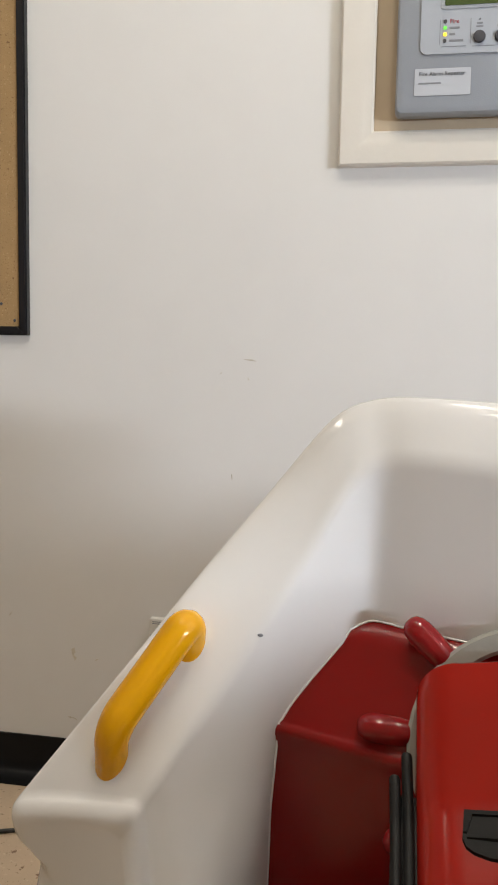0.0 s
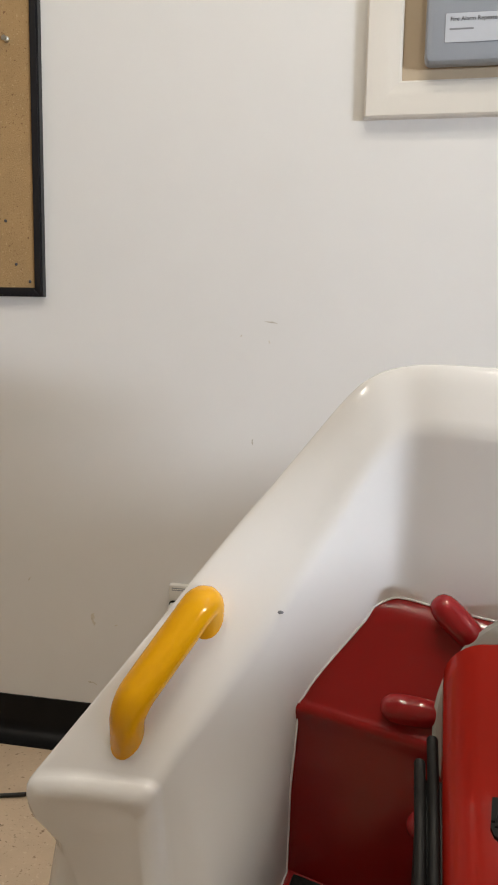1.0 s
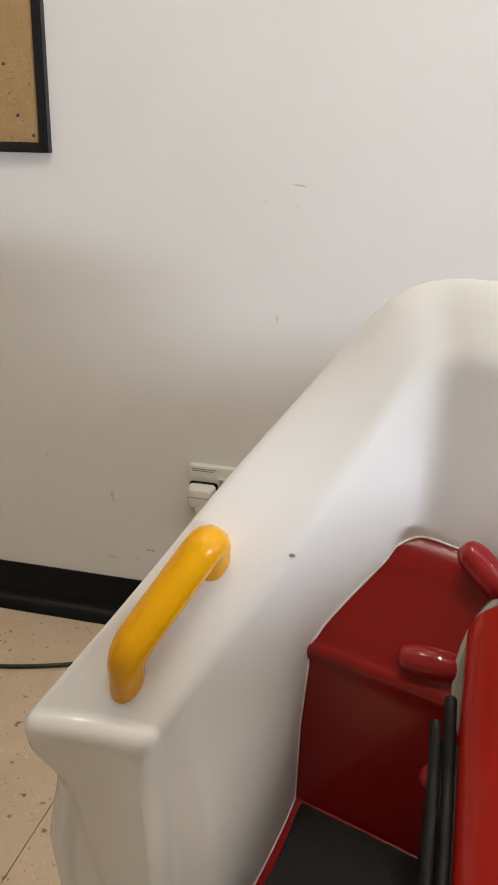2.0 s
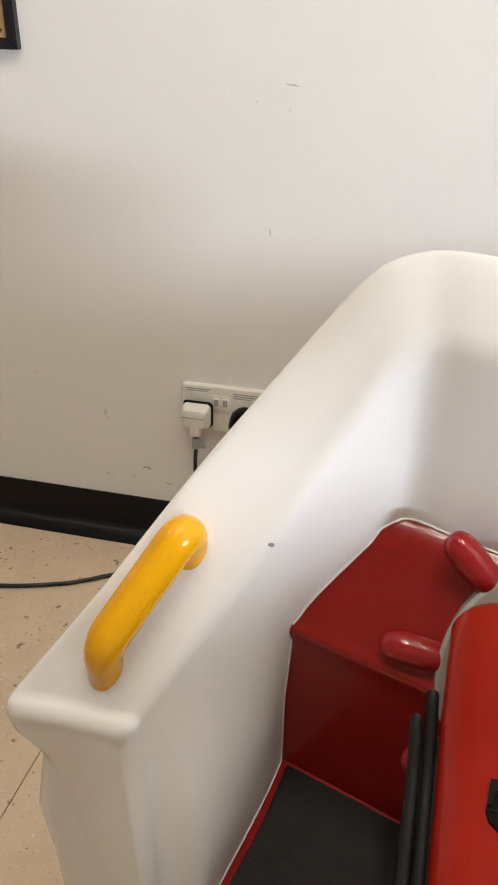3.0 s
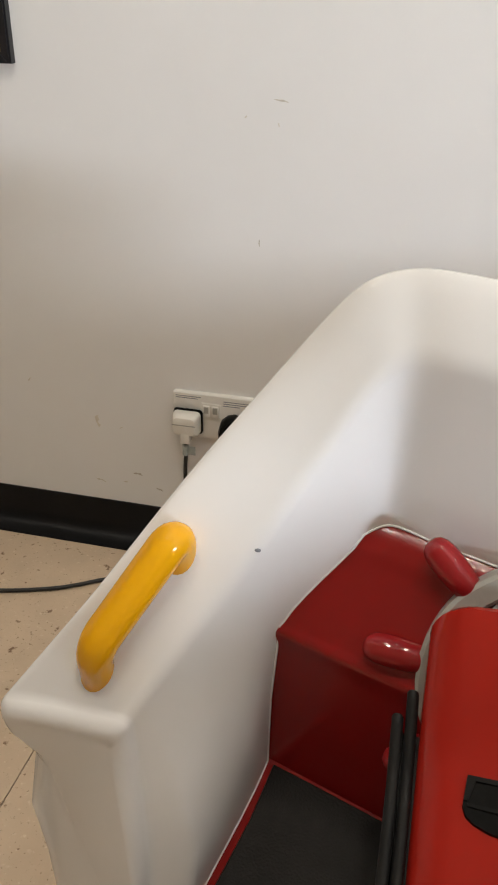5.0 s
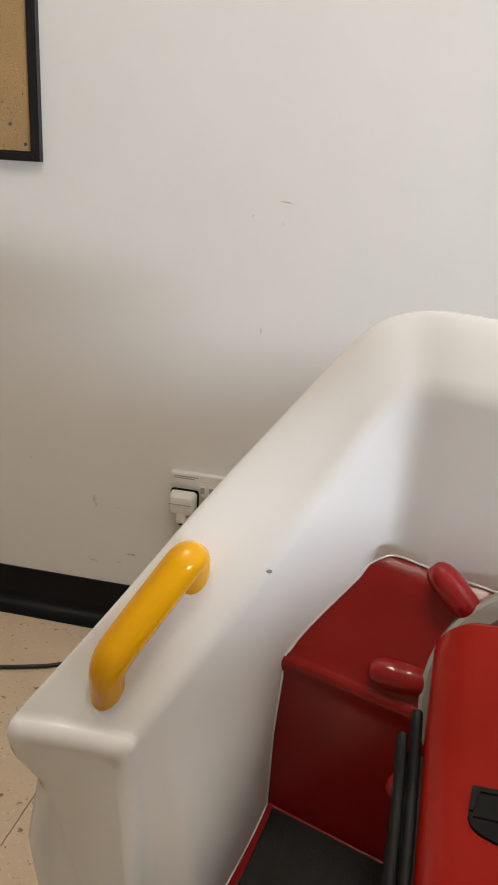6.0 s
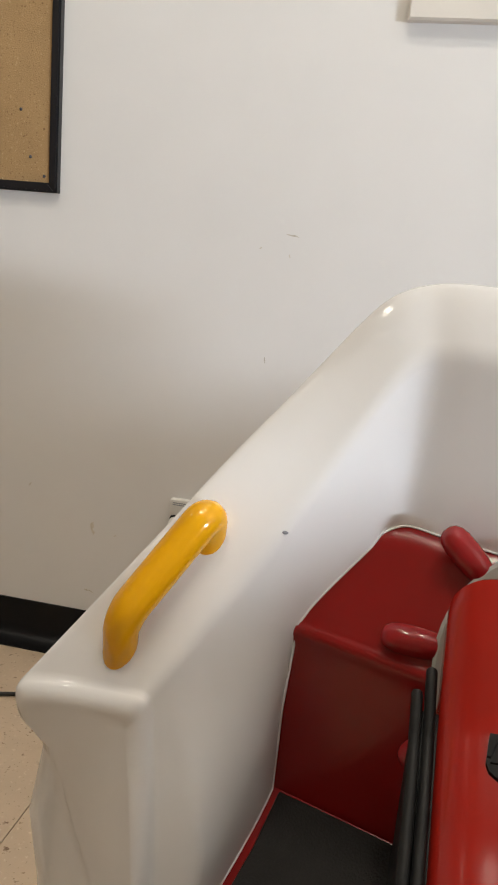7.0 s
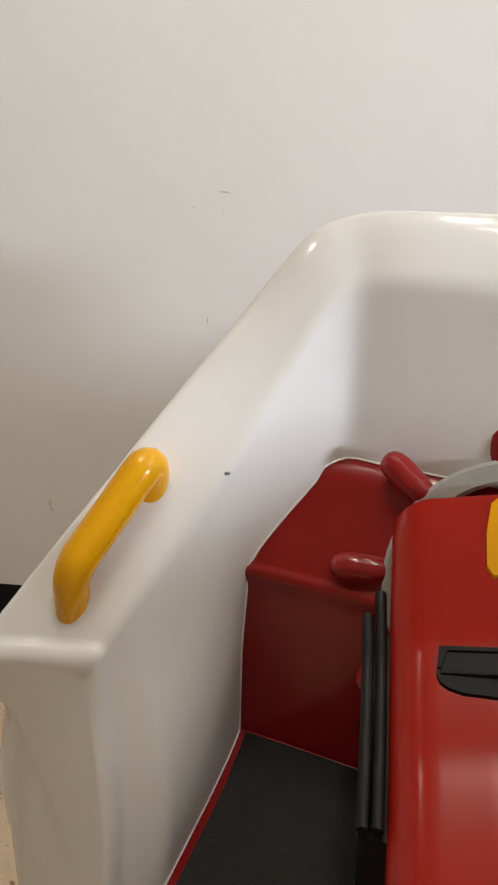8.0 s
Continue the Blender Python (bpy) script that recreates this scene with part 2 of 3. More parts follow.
pane = part("pane", boxed((X1 + 0.040, WY0 + 0.03, WZ0 + 0.03), (X1 + 0.046, WY1 - 0.03, WZ1 - 0.03)), GLASS, window)
pane.visible_shadow = False
# added key light, low and from the right
area_lamp("added_key_light", look((X1 - 0.01, (WY0 + WY1) / 2, (WZ0 + WZ1) / 2), (0.2, -0.2, 1.1)), 0.78, 0.24, KEY_POWER, (0.835, 0.912, 1.0))

for x, y in ((-1.3, -1.0), (0.10, -0.85), (0.65, -0.85), (0.10, -1.30), (0.65, -1.30), (2.4, -1.2)):
    lamp = thing("ceiling_lamp", (x, y, H), "round recessed ceiling downlight with a white rim", "lamp", "ceiling downlights")
    bm = bmesh.new()
    ring = [[(x + r * math.cos(a), y + r * math.sin(a), z) for a in (2 * math.pi * k / 32 for k in range(32))] for r, z in ((0.075, H), (0.075, H - 0.012), (0.060, H - 0.014), (0.055, H))]
    grid_mesh(bm, ring, True)
    part("rim", bm, CEIL, lamp)
    bm = bmesh.new()
    bmesh.ops.create_circle(bm, cap_ends=True, radius=0.055, segments=32, matrix=pose(x, y, H - 0.006))
    part("diffuser", bm, LAMP_GLOW, lamp, "glowing warm white disc")
    area_lamp("downlight", pose(x, y, H - 0.02), 0.11, 0.11, LAMP_POWER, (1.0, 0.92, 0.78), "DISK")

# floor: vinyl sheets with a fine joint between them
floor = tagged(new("floor"), "beige speckled vinyl floor in welded sheets", "floor", kind="structure")
part("underlay", boxed((X0 - 0.15, Y0 - 0.15, -0.15), (X1 + 0.15, 0.15, -0.003)), INK, floor)
edges = [X0, -2.044, -0.044, 1.956, X1]
for a, b in zip(edges, edges[1:]):
    part("vinyl_sheet", boxed((a + 0.0008, Y0, -0.003), (b - 0.0008, 0.0, 0.0)), FLOOR, floor)

# coved skirting: a thin upright that sweeps out into a foot
bm = bmesh.new()
prof = [(0, 0.0815), (-0.0035, 0.081), (-0.0045, 0.0785), (-0.0045, 0.032), (-0.007, 0.022), (-0.013, 0.013), (-0.023, 0.006), (-0.036, 0.003), (-0.044, 0.002), (-0.045, 0.0), (0, 0)]
grid_mesh(bm, [[(x, y, z) for y, z in prof] for x in (X0, X1)], True)
tagged(part("baseboard", bm, SKIRT, soft=50), "black coved vinyl skirting along the wall", "skirting", kind="structure")


# ---------------------------------------------------------------- marks on the wall
def scuff(x, z, w, h, turn, mat):
    rnd = random.Random(int(1000 * x + 77 * z * 100))
    top, low = [], []
    for k in range(9):
        u = k / 8 - 0.5
        half = h * (0.25 + 0.75 * rnd.random()) * (1 - (2 * u) ** 2) * 0.5 + 0.0002
        mid = h * 0.35 * math.sin(4 * u + 1.2 * rnd.random())
        top.append((u * w, mid + half))
        low.append((u * w, mid - half))
    c, s = math.cos(radians(turn)), math.sin(radians(turn))
    outline = [(x + a * c - b * s, z + a * s + b * c) for a, b in top + low[::-1]]
    part("scuff_mark", plate(bmesh.new(), outline, -0.0005, 0.0), mat, wall_north)


for mark in ((0.1795, 0.814, 0.022, 0.0025, -12, SCUFF), (0.127, 0.790, 0.004, 0.003, 0, SCUFF_SOFT), (0.177, 0.781, 0.004, 0.005, 60, SCUFF_SOFT), (0.150, 0.605, 0.011, 0.002, 85, SCUFF),
             (-0.079, 0.148, 0.018, 0.006, -20, SCUFF), (-0.155, 0.1235, 0.020, 0.005, -25, SCUFF_SOFT), (-0.037, 0.1205, 0.014, 0.004, -30, SCUFF), (-0.105, 0.127, 0.010, 0.003, -5, SCUFF_SOFT),
             (-0.151, 0.251, 0.026, 0.010, 80, SCUFF_SOFT), (-0.106, 0.243, 0.007, 0.002, 10, SCUFF_SOFT), (-0.28, 0.32, 0.010, 0.003, 40, SCUFF_SOFT)):
    scuff(*mark)

# ---------------------------------------------------------------- cork notice board
BX1, BZ0, BX0, BZ1, FW = -0.235, 0.852, -1.12, 1.70, 0.0160
board = thing("notice_board", (BX1, 0, BZ0), "cork notice board in a thin black frame on the wall", "notice board")
part("cork_sheet", boxed((BX0 + FW, -0.009, BZ0 + FW), (BX1 - FW, -0.001, BZ1 - FW)), CORK, board)
fr = [(BX0, BZ0), (BX1, BZ0), (BX1, BZ1), (BX0, BZ1)]
inn = [(BX0 + FW, BZ0 + FW), (BX1 - FW, BZ0 + FW), (BX1 - FW, BZ1 - FW), (BX0 + FW, BZ1 - FW)]
for k in range(4):
    a, b, c, d = fr[k], fr[(k + 1) % 4], inn[(k + 1) % 4], inn[k]
    bm = bmesh.new()
    plate(bm, [a, b, c, d], -0.015, 0.0)
    bmesh.ops.bevel(bm, geom=[e for e in bm.edges if abs(e.verts[0].co.y + 0.015) < 1e-5 and abs(e.verts[1].co.y + 0.015) < 1e-5], offset=0.003, segments=2, affect="EDGES")
    part("frame_bar", bm, BOARD_BLACK, board)
for x, z in ((-0.261, 0.8785), (-0.287, 0.909), (-0.306, 0.985)):
    bm = bmesh.new()
    bmesh.ops.create_uvsphere(bm, u_segments=8, v_segments=6, radius=0.0028, matrix=pose(x, -0.0092, z))
    part("pin_hole", bm, INK, board, "dark pin hole in the cork")
note = thing("paper_note", (-0.37, -0.0095, 1.16), "yellow paper note with a pale border pinned on cork", "paper")
part("border", boxed((-0.459, -0.0100, 1.160), (-0.313, -0.0094, 1.365)), PAPER_EDGE, note)
part("sheet", boxed((-0.453, -0.0106, 1.166), (-0.319, -0.0101, 1.359)), PAPER, note)
pin = thing("push_pin", (-0.294, -0.009, 1.290), "small clear push pin stuck in the cork", "pin")
part("pin_head", tube(bmesh.new(), [(-0.294, -0.009, 1.290), (-0.294, -0.014, 1.290), (-0.294, -0.016, 1.290), (-0.294, -0.022, 1.290)], [0.005, 0.005, 0.003, 0.0045], 12), METAL, pin)

# ---------------------------------------------------------------- frame round the fire panel
PX0, PX1, PZ0, PZ1 = 0.326, 0.890, 1.140, 1.66
surround = thing("panel_surround", (PX0, 0, PZ0), "cream painted timber frame with mitred corners round a beige board", "frame")
part("back_board", boxed((PX0 + 0.05, -0.006, PZ0 + 0.04), (PX1 - 0.05, -0.001, PZ1 - 0.04)), BEIGE, surround, "beige backing board")
outer = [(PX0, PZ0), (PX1, PZ0), (PX1, PZ1), (PX0, PZ1)]
inner = [(PX0 + 0.057, PZ0 + 0.055), (PX1 - 0.057, PZ0 + 0.055), (PX1 - 0.057, PZ1 - 0.055), (PX0 + 0.057, PZ1 - 0.055)]
for k in range(4):
    a, b, c, d = outer[k], outer[(k + 1) % 4], inner[(k + 1) % 4], inner[k]
    mix = lambda p, q, t: (p[0] + (q[0] - p[0]) * t, p[1] + (q[1] - p[1]) * t)
    rows = []
    for t, y in ((0, 0.0), (0, -0.018), (0.06, -0.0215), (0.55, -0.0215), (0.72, -0.0195), (0.94, -0.0185), (1.0, -0.016), (1.0, -0.001)):
        p, q = mix(a, d, t), mix(b, c, t)
        rows.append([(p[0], y, p[1]), (q[0], y, q[1])])
    bm = bmesh.new()
    grid_mesh(bm, rows)
    part("frame_rail", bm, CREAM, surround, soft=25)

# ---------------------------------------------------------------- fire alarm repeater
AX0, AX1, AZ0, AZ1, AY = 0.466, 0.845, 1.212, 1.545, -0.05
alarm = thing("fire_alarm_panel", (AX0, -0.006, AZ0), "grey wall-mounted fire alarm repeater with a green display", "alarm panel")
bm = bmesh.new()
rows = []
for y, e in ((-0.006, 0.004), (-0.020, 0.0), (-0.040, 0.0), (-0.047, 0.003), (AY, 0.010)):
    rows.append([(x, y, z) for x, z in rounded(AX0 + 0.0055 + e, AZ0 - 0.008 + e, AX1 - e, AZ1 - e, 0.010)])
vs = grid_mesh(bm, rows, True)
bm.faces.new(vs[-1])
part("casing", bm, PANEL, alarm, soft=30)
part("fascia", plate(bmesh.new(), rounded(0.512, 1.303, AX1 - 0.030, AZ1 - 0.02, 0.012), AY - 0.003, AY), PANEL_LIGHT, alarm, "light grey raised fascia", soft=25)
LY = AY - 0.003
bm = bmesh.new()
part("display_bezel", plate(bm, rounded(0.545, 1.377, 0.770, 1.455, 0.006), LY - 0.0012, LY), PANEL, alarm)
part("display", plate(bmesh.new(), rounded(0.552, 1.383, 0.763, 1.449, 0.002), LY - 0.0020, LY), LCD, alarm, "green liquid crystal display")
for k, m in enumerate((INK, LED_GREEN, LED_YELLOW, INK)):
    z = 1.357 - 0.0108 * k
    part("indicator_light", plate(bmesh.new(), rounded(0.5505, z - 0.003, 0.5565, z + 0.003, 0.0025), LY - 0.0018, LY), m, alarm, ("unlit indicator", "lit green indicator", "lit yellow indicator", "unlit indicator")[k])
words("lettering", "Fire", 0.0105, (0.561, LY - 0.0006, 1.3535), INK_RED, alarm, 0.00005)
for k, w in ((1, 0.017), (2, 0.010), (3, 0.024)):
    z = 1.357 - 0.0108 * k
    part("text_bar", boxed((0.561, LY - 0.0005, z - 0.0018), (0.561 + w, LY, z + 0.0018)), INK_GREY, alarm)
for x in (0.612, 0.648, 0.684, 0.720):
    bm = bmesh.new()
    tube(bm, [(x, LY, 1.329), (x, LY - 0.003, 1.329), (x, LY - 0.0045, 1.329), (x, LY - 0.005, 1.329)], [0.0105, 0.0105, 0.009, 0.006], 20)
    part("button", bm, INK, alarm, "dark round push button", soft=30)
    for z, w in ((1.352, 0.010), (1.3465, 0.012)):
        part("text_bar", boxed((x - w / 2, LY - 0.0005, z - 0.0013), (x + w / 2, LY, z + 0.0013)), INK_GREY, alarm)
    part("arrow_mark", plate(bmesh.new(), [(x - 0.002, 1.3575), (x + 0.002, 1.3575), (x, 1.3605)], LY - 0.0005, LY), INK, alarm)
for x0, x1, z in ((0.545, 0.545, 0), (0.548, 0.590, 1.315), (0.600, 0.742, 1.314)):
    if z:
        part("outline", boxed((x0, LY - 0.0005, z - 0.0005), (x1, LY, z + 0.0005)), INK_GREY, alarm)
for x in (0.545, 0.597):
    part("outline", boxed((x - 0.0005, LY - 0.0005, 1.318), (x + 0.0005, LY, 1.360)), INK_GREY, alarm)
name_plate = part("name_plate", plate(bmesh.new(), rounded(0.504, 1.234, 0.601, 1.280, 0.002), AY - 0.0012, AY), LABEL, alarm, "pale grey name plate with dark lettering")
part("plate_rim", plate(bmesh.new(), rounded(0.5032, 1.2332, 0.6018, 1.2808, 0.003), AY - 0.0006, AY + 0.0005), INK_GREY, alarm)
words("lettering", "Fire Alarm Repeater", 0.0096, (0.5115, AY - 0.0016, 1.2675), INK, name_plate, 0.00005)
part("text_bar", boxed((0.511, AY - 0.0016, 1.2535), (0.550, AY - 0.0012, 1.2562)), INK_GREY, name_plate)

# the panel's layout above is drawn a tenth too large
fit_panel = Matrix.Translation((0.4125, 0, 1.219)) @ Matrix.Diagonal((0.9, 1, 0.9, 1)) @ Matrix.Translation((-AX0, 0, -AZ0))
for ob in alarm.children_recursive:
    ob.data.transform(fit_panel)

# ---------------------------------------------------------------- double socket, plugs, cables
SX, SZ, SY = 0.0, 0.250, -0.011
socket = thing("wall_socket", (0.073, 0, SZ), "white double wall socket with plugs in it above black skirting", "socket")
bm = bmesh.new()
rows = [[(x, y, z) for x, z in rounded(e, SZ + e, 0.146 - e, SZ + 0.086 - e, 0.004)] for y, e in ((0.0, 0.0), (-0.008, 0.0), (-0.0105, 0.0012), (SY, 0.003))]
vs = grid_mesh(bm, rows, True)
bm.faces.new(vs[-1])
part("face_plate", bm, SOCKET, socket, soft=25)
for x in (0.062, 0.078):
    part("switch_rocker", boxed((x - 0.006, SY - 0.0035, SZ + 0.044), (x + 0.006, SY, SZ + 0.066), 0.0012), SOCKET, socket)
    part("switch_mark", boxed((x - 0.004, SY - 0.0040, SZ + 0.052), (x + 0.004, SY - 0.0034, SZ + 0.064), 0.0), GREY, socket)
part("switch_surround", boxed((0.053, SY - 0.0012, SZ + 0.038), (0.087, SY + 0.001, SZ + 0.070), 0.001), PLUG, socket)
for x0, z0, w in ((0.006, 0.079, 0.046), (0.006, 0.0755, 0.040), (0.092, 0.076, 0.046), (0.092, 0.072, 0.044), (0.092, 0.068, 0.030)):
    part("text_bar", boxed((x0, SY - 0.0003, SZ + z0), (x0 + w, SY, SZ + z0 + 0.0014)), INK_GREY, socket)


def plug(cx, cz, mat, label, pale):
    base = thing("plug", (cx, SY, cz), label, "plug")
    bm = bmesh.new()
    rows = []
    for y, e in ((SY, 0.002), (SY - 0.004, 0.0), (SY - 0.022, 0.0015), (SY - 0.030, 0.006), (SY - 0.032, 0.012)):
        if pale:
            rows.append([(cx + x, y, cz + z) for x, z in rounded(-0.025 + e, -0.022 + e, 0.025 - e, 0.022 - e, 0.007)])
        else:
            o = [(-0.025, -0.024), (0.025, -0.024), (0.026, -0.006), (0.022, 0.010), (0.011, 0.020), (0, 0.023), (-0.011, 0.020), (-0.022, 0.010), (-0.026, -0.006)]
            rows.append([(cx + x * (1 - e / 0.026), y, cz + z * (1 - e / 0.026)) for x, z in o])
    vs = grid_mesh(bm, rows, True)
    bm.faces.new(vs[-1])
    part("body", bm, mat, base, soft=35)
    if pale:
        part("rear_shroud", boxed((cx - 0.026, SY - 0.010, cz - 0.023), (cx + 0.027, SY, cz + 0.024), 0.006), BLACK, base, "black rim behind the pale body")
        part("cable_clamp", boxed((cx - 0.008, SY - 0.031, cz - 0.034), (cx + 0.010, SY - 0.012, cz - 0.004), 0.003), PLUG, base)
        part("moulded_line", boxed((cx - 0.021, SY - 0.0325, cz + 0.003), (cx + 0.021, SY - 0.0315, cz + 0.0045), 0.0), GREY, base)
    return base


plug(0.029, SZ + 0.034, PLUG, "white three-pin plug with a black cable in a socket", True)
plug(0.113, SZ + 0.034, BLACK, "black three-pin plug in a double wall socket", False)


def cable(name, ctrl, r, label):
    return tagged(part(name, tube(bmesh.new(), spline(ctrl, 10), r, 10), CABLE), label, "cable")


cable("power_cable", [(0.029, -0.030, SZ + 0.003), (0.029, -0.031, SZ - 0.02), (0.026, -0.031, SZ - 0.06), (0.027, -0.031, 0.12), (0.04, -0.034, 0.05), (0.07, -0.05, 0.006), (0.16, -0.09, 0.004), (0.30, -0.16, 0.004)], 0.0036, "black power cable hanging from a plug to the floor")
cable("power_cable", [(0.113, -0.026, SZ + 0.012), (0.113, -0.030, SZ - 0.03), (0.115, -0.030, 0.12), (0.118, -0.034, 0.04), (0.14, -0.07, 0.005), (0.30, -0.20, 0.004)], 0.0036, "black power cable dropping behind the ride")
cable("floor_cable", [(-0.75, -0.26, 0.004), (-0.45, -0.252, 0.004), (-0.28, -0.224, 0.004), (-0.185, -0.194, 0.004), (-0.14, -0.171, 0.004), (-0.093, -0.141, 0.004), (0.0, -0.10, 0.004), (0.20, -0.12, 0.004), (0.34, -0.22, 0.004)], 0.0038, "black cable lying in a loose curve on vinyl floor")
tag = thing("cable_tag", (0.032, -0.031, SZ - 0.018), "clear grey test tag wrapped round a black cable", "tag")
bm = bmesh.new()
tube(bm, [(0.0285, -0.031, SZ - 0.006), (0.0282, -0.031, SZ - 0.026)], 0.0062, 14)
part("wrap", bm, TAG, tag)
part("flap", boxed((0.030, -0.0345, SZ - 0.024), (0.047, -0.0335, SZ - 0.007), 0.0003), TAG, tag)

# ---------------------------------------------------------------- the children's ride
ride = thing("coin_ride", (0.70, -0.80, 0.0), "white, red and black moulded children's ride with a yellow grab handle", "ride")
OUTER = [(0.186, -0.854, 0.346), (0.217, -0.828, 0.386), (0.256, -0.795, 0.436), (0.281, -0.757, 0.468), (0.306, -0.724, 0.501), (0.333, -0.693, 0.535), (0.359, -0.668, 0.566),
         (0.386, -0.644, 0.599), (0.413, -0.630, 0.633), (0.430, -0.623, 0.651), (0.447, -0.619, 0.663), (0.478, -0.617, 0.672), (0.527, -0.632, 0.677), (0.700, -0.667, 0.675)]
INNER = [(0.311, -0.850, 0.358), (0.323, -0.834, 0.374), (0.350, -0.795, 0.411), (0.370, -0.768, 0.440), (0.389, -0.745, 0.472), (0.409, -0.722, 0.505), (0.428, -0.702, 0.538),
         (0.446, -0.685, 0.572), (0.460, -0.674, 0.595), (0.470, -0.669, 0.606), (0.480, -0.666, 0.613), (0.496, -0.667, 0.617), (0.537, -0.680, 0.622), (0.700, -0.716, 0.618)]
AXIS = Vector((0.235, 0.972, 0)).normalized()      # the ride points this way, towards its back
MID = Vector((0.700, -0.690, 0))


def mirrored(p):
    """The point on the other side of the ride's middle."""
    p = Vector(p)
    across = Vector((AXIS.y, -AXIS.x, 0))
    return p - 2 * (p - MID).dot(across) * across


# plan of the inside of the shell where the seat and the footwell meet it
BASE_Y = [-0.93, -0.86, -0.82, -0.785, -0.742, -0.715, -0.69, -0.68, -0.66]
BASE_X = [0.352, 0.371, 0.382, 0.390, 0.396, 0.428, 0.462, 0.476, 0.500]


def rim_section(o, i, e=0.0, foot=0.10):
    """A slice of the shell, from the foot of the hull over the lip and rim down the inside. e: how far it is drawn in."""
    w = (i - o)
    flat = Vector((w.x, w.y, 0)).normalized()
    n = Vector((0, 0, 1))
    wide = w.length
    at = lambda u, drop: o + w * (u / wide) - n * drop
    out = []
    lip, r = 0.022, 0.014
    hull = at(lip + e, 0.0)
    for z, inset in ((foot, 0.004), (foot + 0.06, 0.002), ((foot + o.z) / 2, -0.006)):
        out.append(Vector((hull.x, hull.y - 0.14 * (hull.z - z), z)) + flat * inset)
    out.append(at(lip + 0.002 + e, 0.064 + e))
    out.append(at(lip + e, 0.047 + e))
    out.append(at(lip - 0.008 + e, 0.039 + e))
    out.append(at(0.008 + e, 0.031 + e))
    out.append(at(0.001 + e, 0.024 + e))
    for k in range(5):
        a = radians(90 * k / 4)
        out.append(at(r + e - r * math.cos(a), r + e - r * math.sin(a) + 0.001))
    for k in range(1, 6):
        u = r + (wide - 2 * r - 0.004) * k / 6
        out.append(at(min(max(u, r + e), wide - r - e), e - 0.002 * math.sin(math.pi * k / 6)))
    rr = 0.0115
    for k in range(6):
        a = radians(90 * k / 5)
        out.append(at(wide - rr - e + rr * math.sin(a), rr + e - rr * math.cos(a)))
    # the inside leans a little forward on its way down to the footwell
    low = at(wide - e, 0.0)
    rear = min(max((i.x - 0.45) / 0.04, 0.0), 1.0)
    for k in range(1, 7):
        z = low.z - 0.03 - (low.z - 0.03 - foot) * k / 6
        y = low.y - (0.12 + 0.20 * min(max((-0.77 - i.y) / 0.08, 0.0), 1.0)) * (1 - rear) * min(low.z - z, 0.25) - 0.02 * rear * min((low.z - z) / 0.30, 1.0)
        front = min(max((-0.836 - i.y) / 0.012, 0.0), 1.0)
        base_x = float(np.interp(y, BASE_Y, BASE_X)) * (1 - rear) + (low.x - 0.008) * rear
        base_x += (low.x - 0.006 - base_x) * 0.55 * front
        out.append(Vector((low.x + (base_x - low.x) * min(1.0, (low.z - z) / 0.15), y, z)))
    return out


NS = 7
po, pi_ = spline(OUTER, NS), spline(INNER, NS)
stations = []
R = 0.015
stations.append(rim_section(po[0] + Vector((0, -R, 0)), pi_[0] + Vector((0, -R, 0)), R + 0.003))
for k in range(5):
    a = radians(90 * k / 5)
    step = Vector((0, -1, 0)) * (R * math.cos(a))
    stations.append(rim_section(po[0] + step, pi_[0] + step, R * (1 - math.sin(a))))
for o, i in zip(po, pi_):
    stations.append(rim_section(o, i))


def eased(rows, columns, reach, first=14):
    """Rounds the inside corner of the shell: each point becomes the mean of its neighbours along the rim."""
    old = [[p.copy() for p in r] for r in rows]
    for k in range(first, len(rows)):
        n = min(reach, k - first, len(rows) - 1 - k)
        for c in columns:
            rows[k][c] = sum((old[j][c] for j in range(k - n, k + n + 1)), Vector()) / (2 * n + 1)


for reach in (3, 3):
    eased(stations, range(0, 18), reach, 45)
    eased(stations, range(-12, -6), reach)
for reach in (3, 3):
    eased(stations, range(-6, 0), reach)
right = [[mirrored(p) for p in s] for s in stations[-2::-1]]
bm = bmesh.new()
vs = grid_mesh(bm, stations + right)
bm.faces.new(vs[0])
bm.faces.new(vs[-1][::-1])
shell = part("shell", bm, GELCOAT, ride, "glossy white moulded shell with a rounded rim", soft=75)

chip = rim_section(po[28], pi_[28])[-9]
bm = bmesh.new()
bmesh.ops.create_icosphere(bm, subdivisions=2, radius=0.0022, matrix=Matrix.Translation(chip) @ Matrix.Diagonal((1.3, 0.8, 0.7, 1)))
part("paint_chip", bm, INK_GREY, shell, "small dark chip in the gelcoat")

# bolster where the hull meets its plinth
bm = bmesh.new()
prism(bm, [(0.30, -1.02, 0), (1.00, -1.06, 0), (1.04, -0.60, 0), (0.90, -0.50, 0), (0.46, -0.48, 0), (0.32, -0.62, 0)], (0, 0, 0.24))
bmesh.ops.bevel(bm, geom=list(bm.edges), offset=0.012, segments=2, affect="EDGES")
part("plinth", bm, RUBBER, ride, "dark plinth under the shell")

# seat, tray and mat follow the ride's slightly turned axis: w runs from front to back
SL = 0.22
def on_axis(x, w, z):
    return (x, w - SL * x, z)


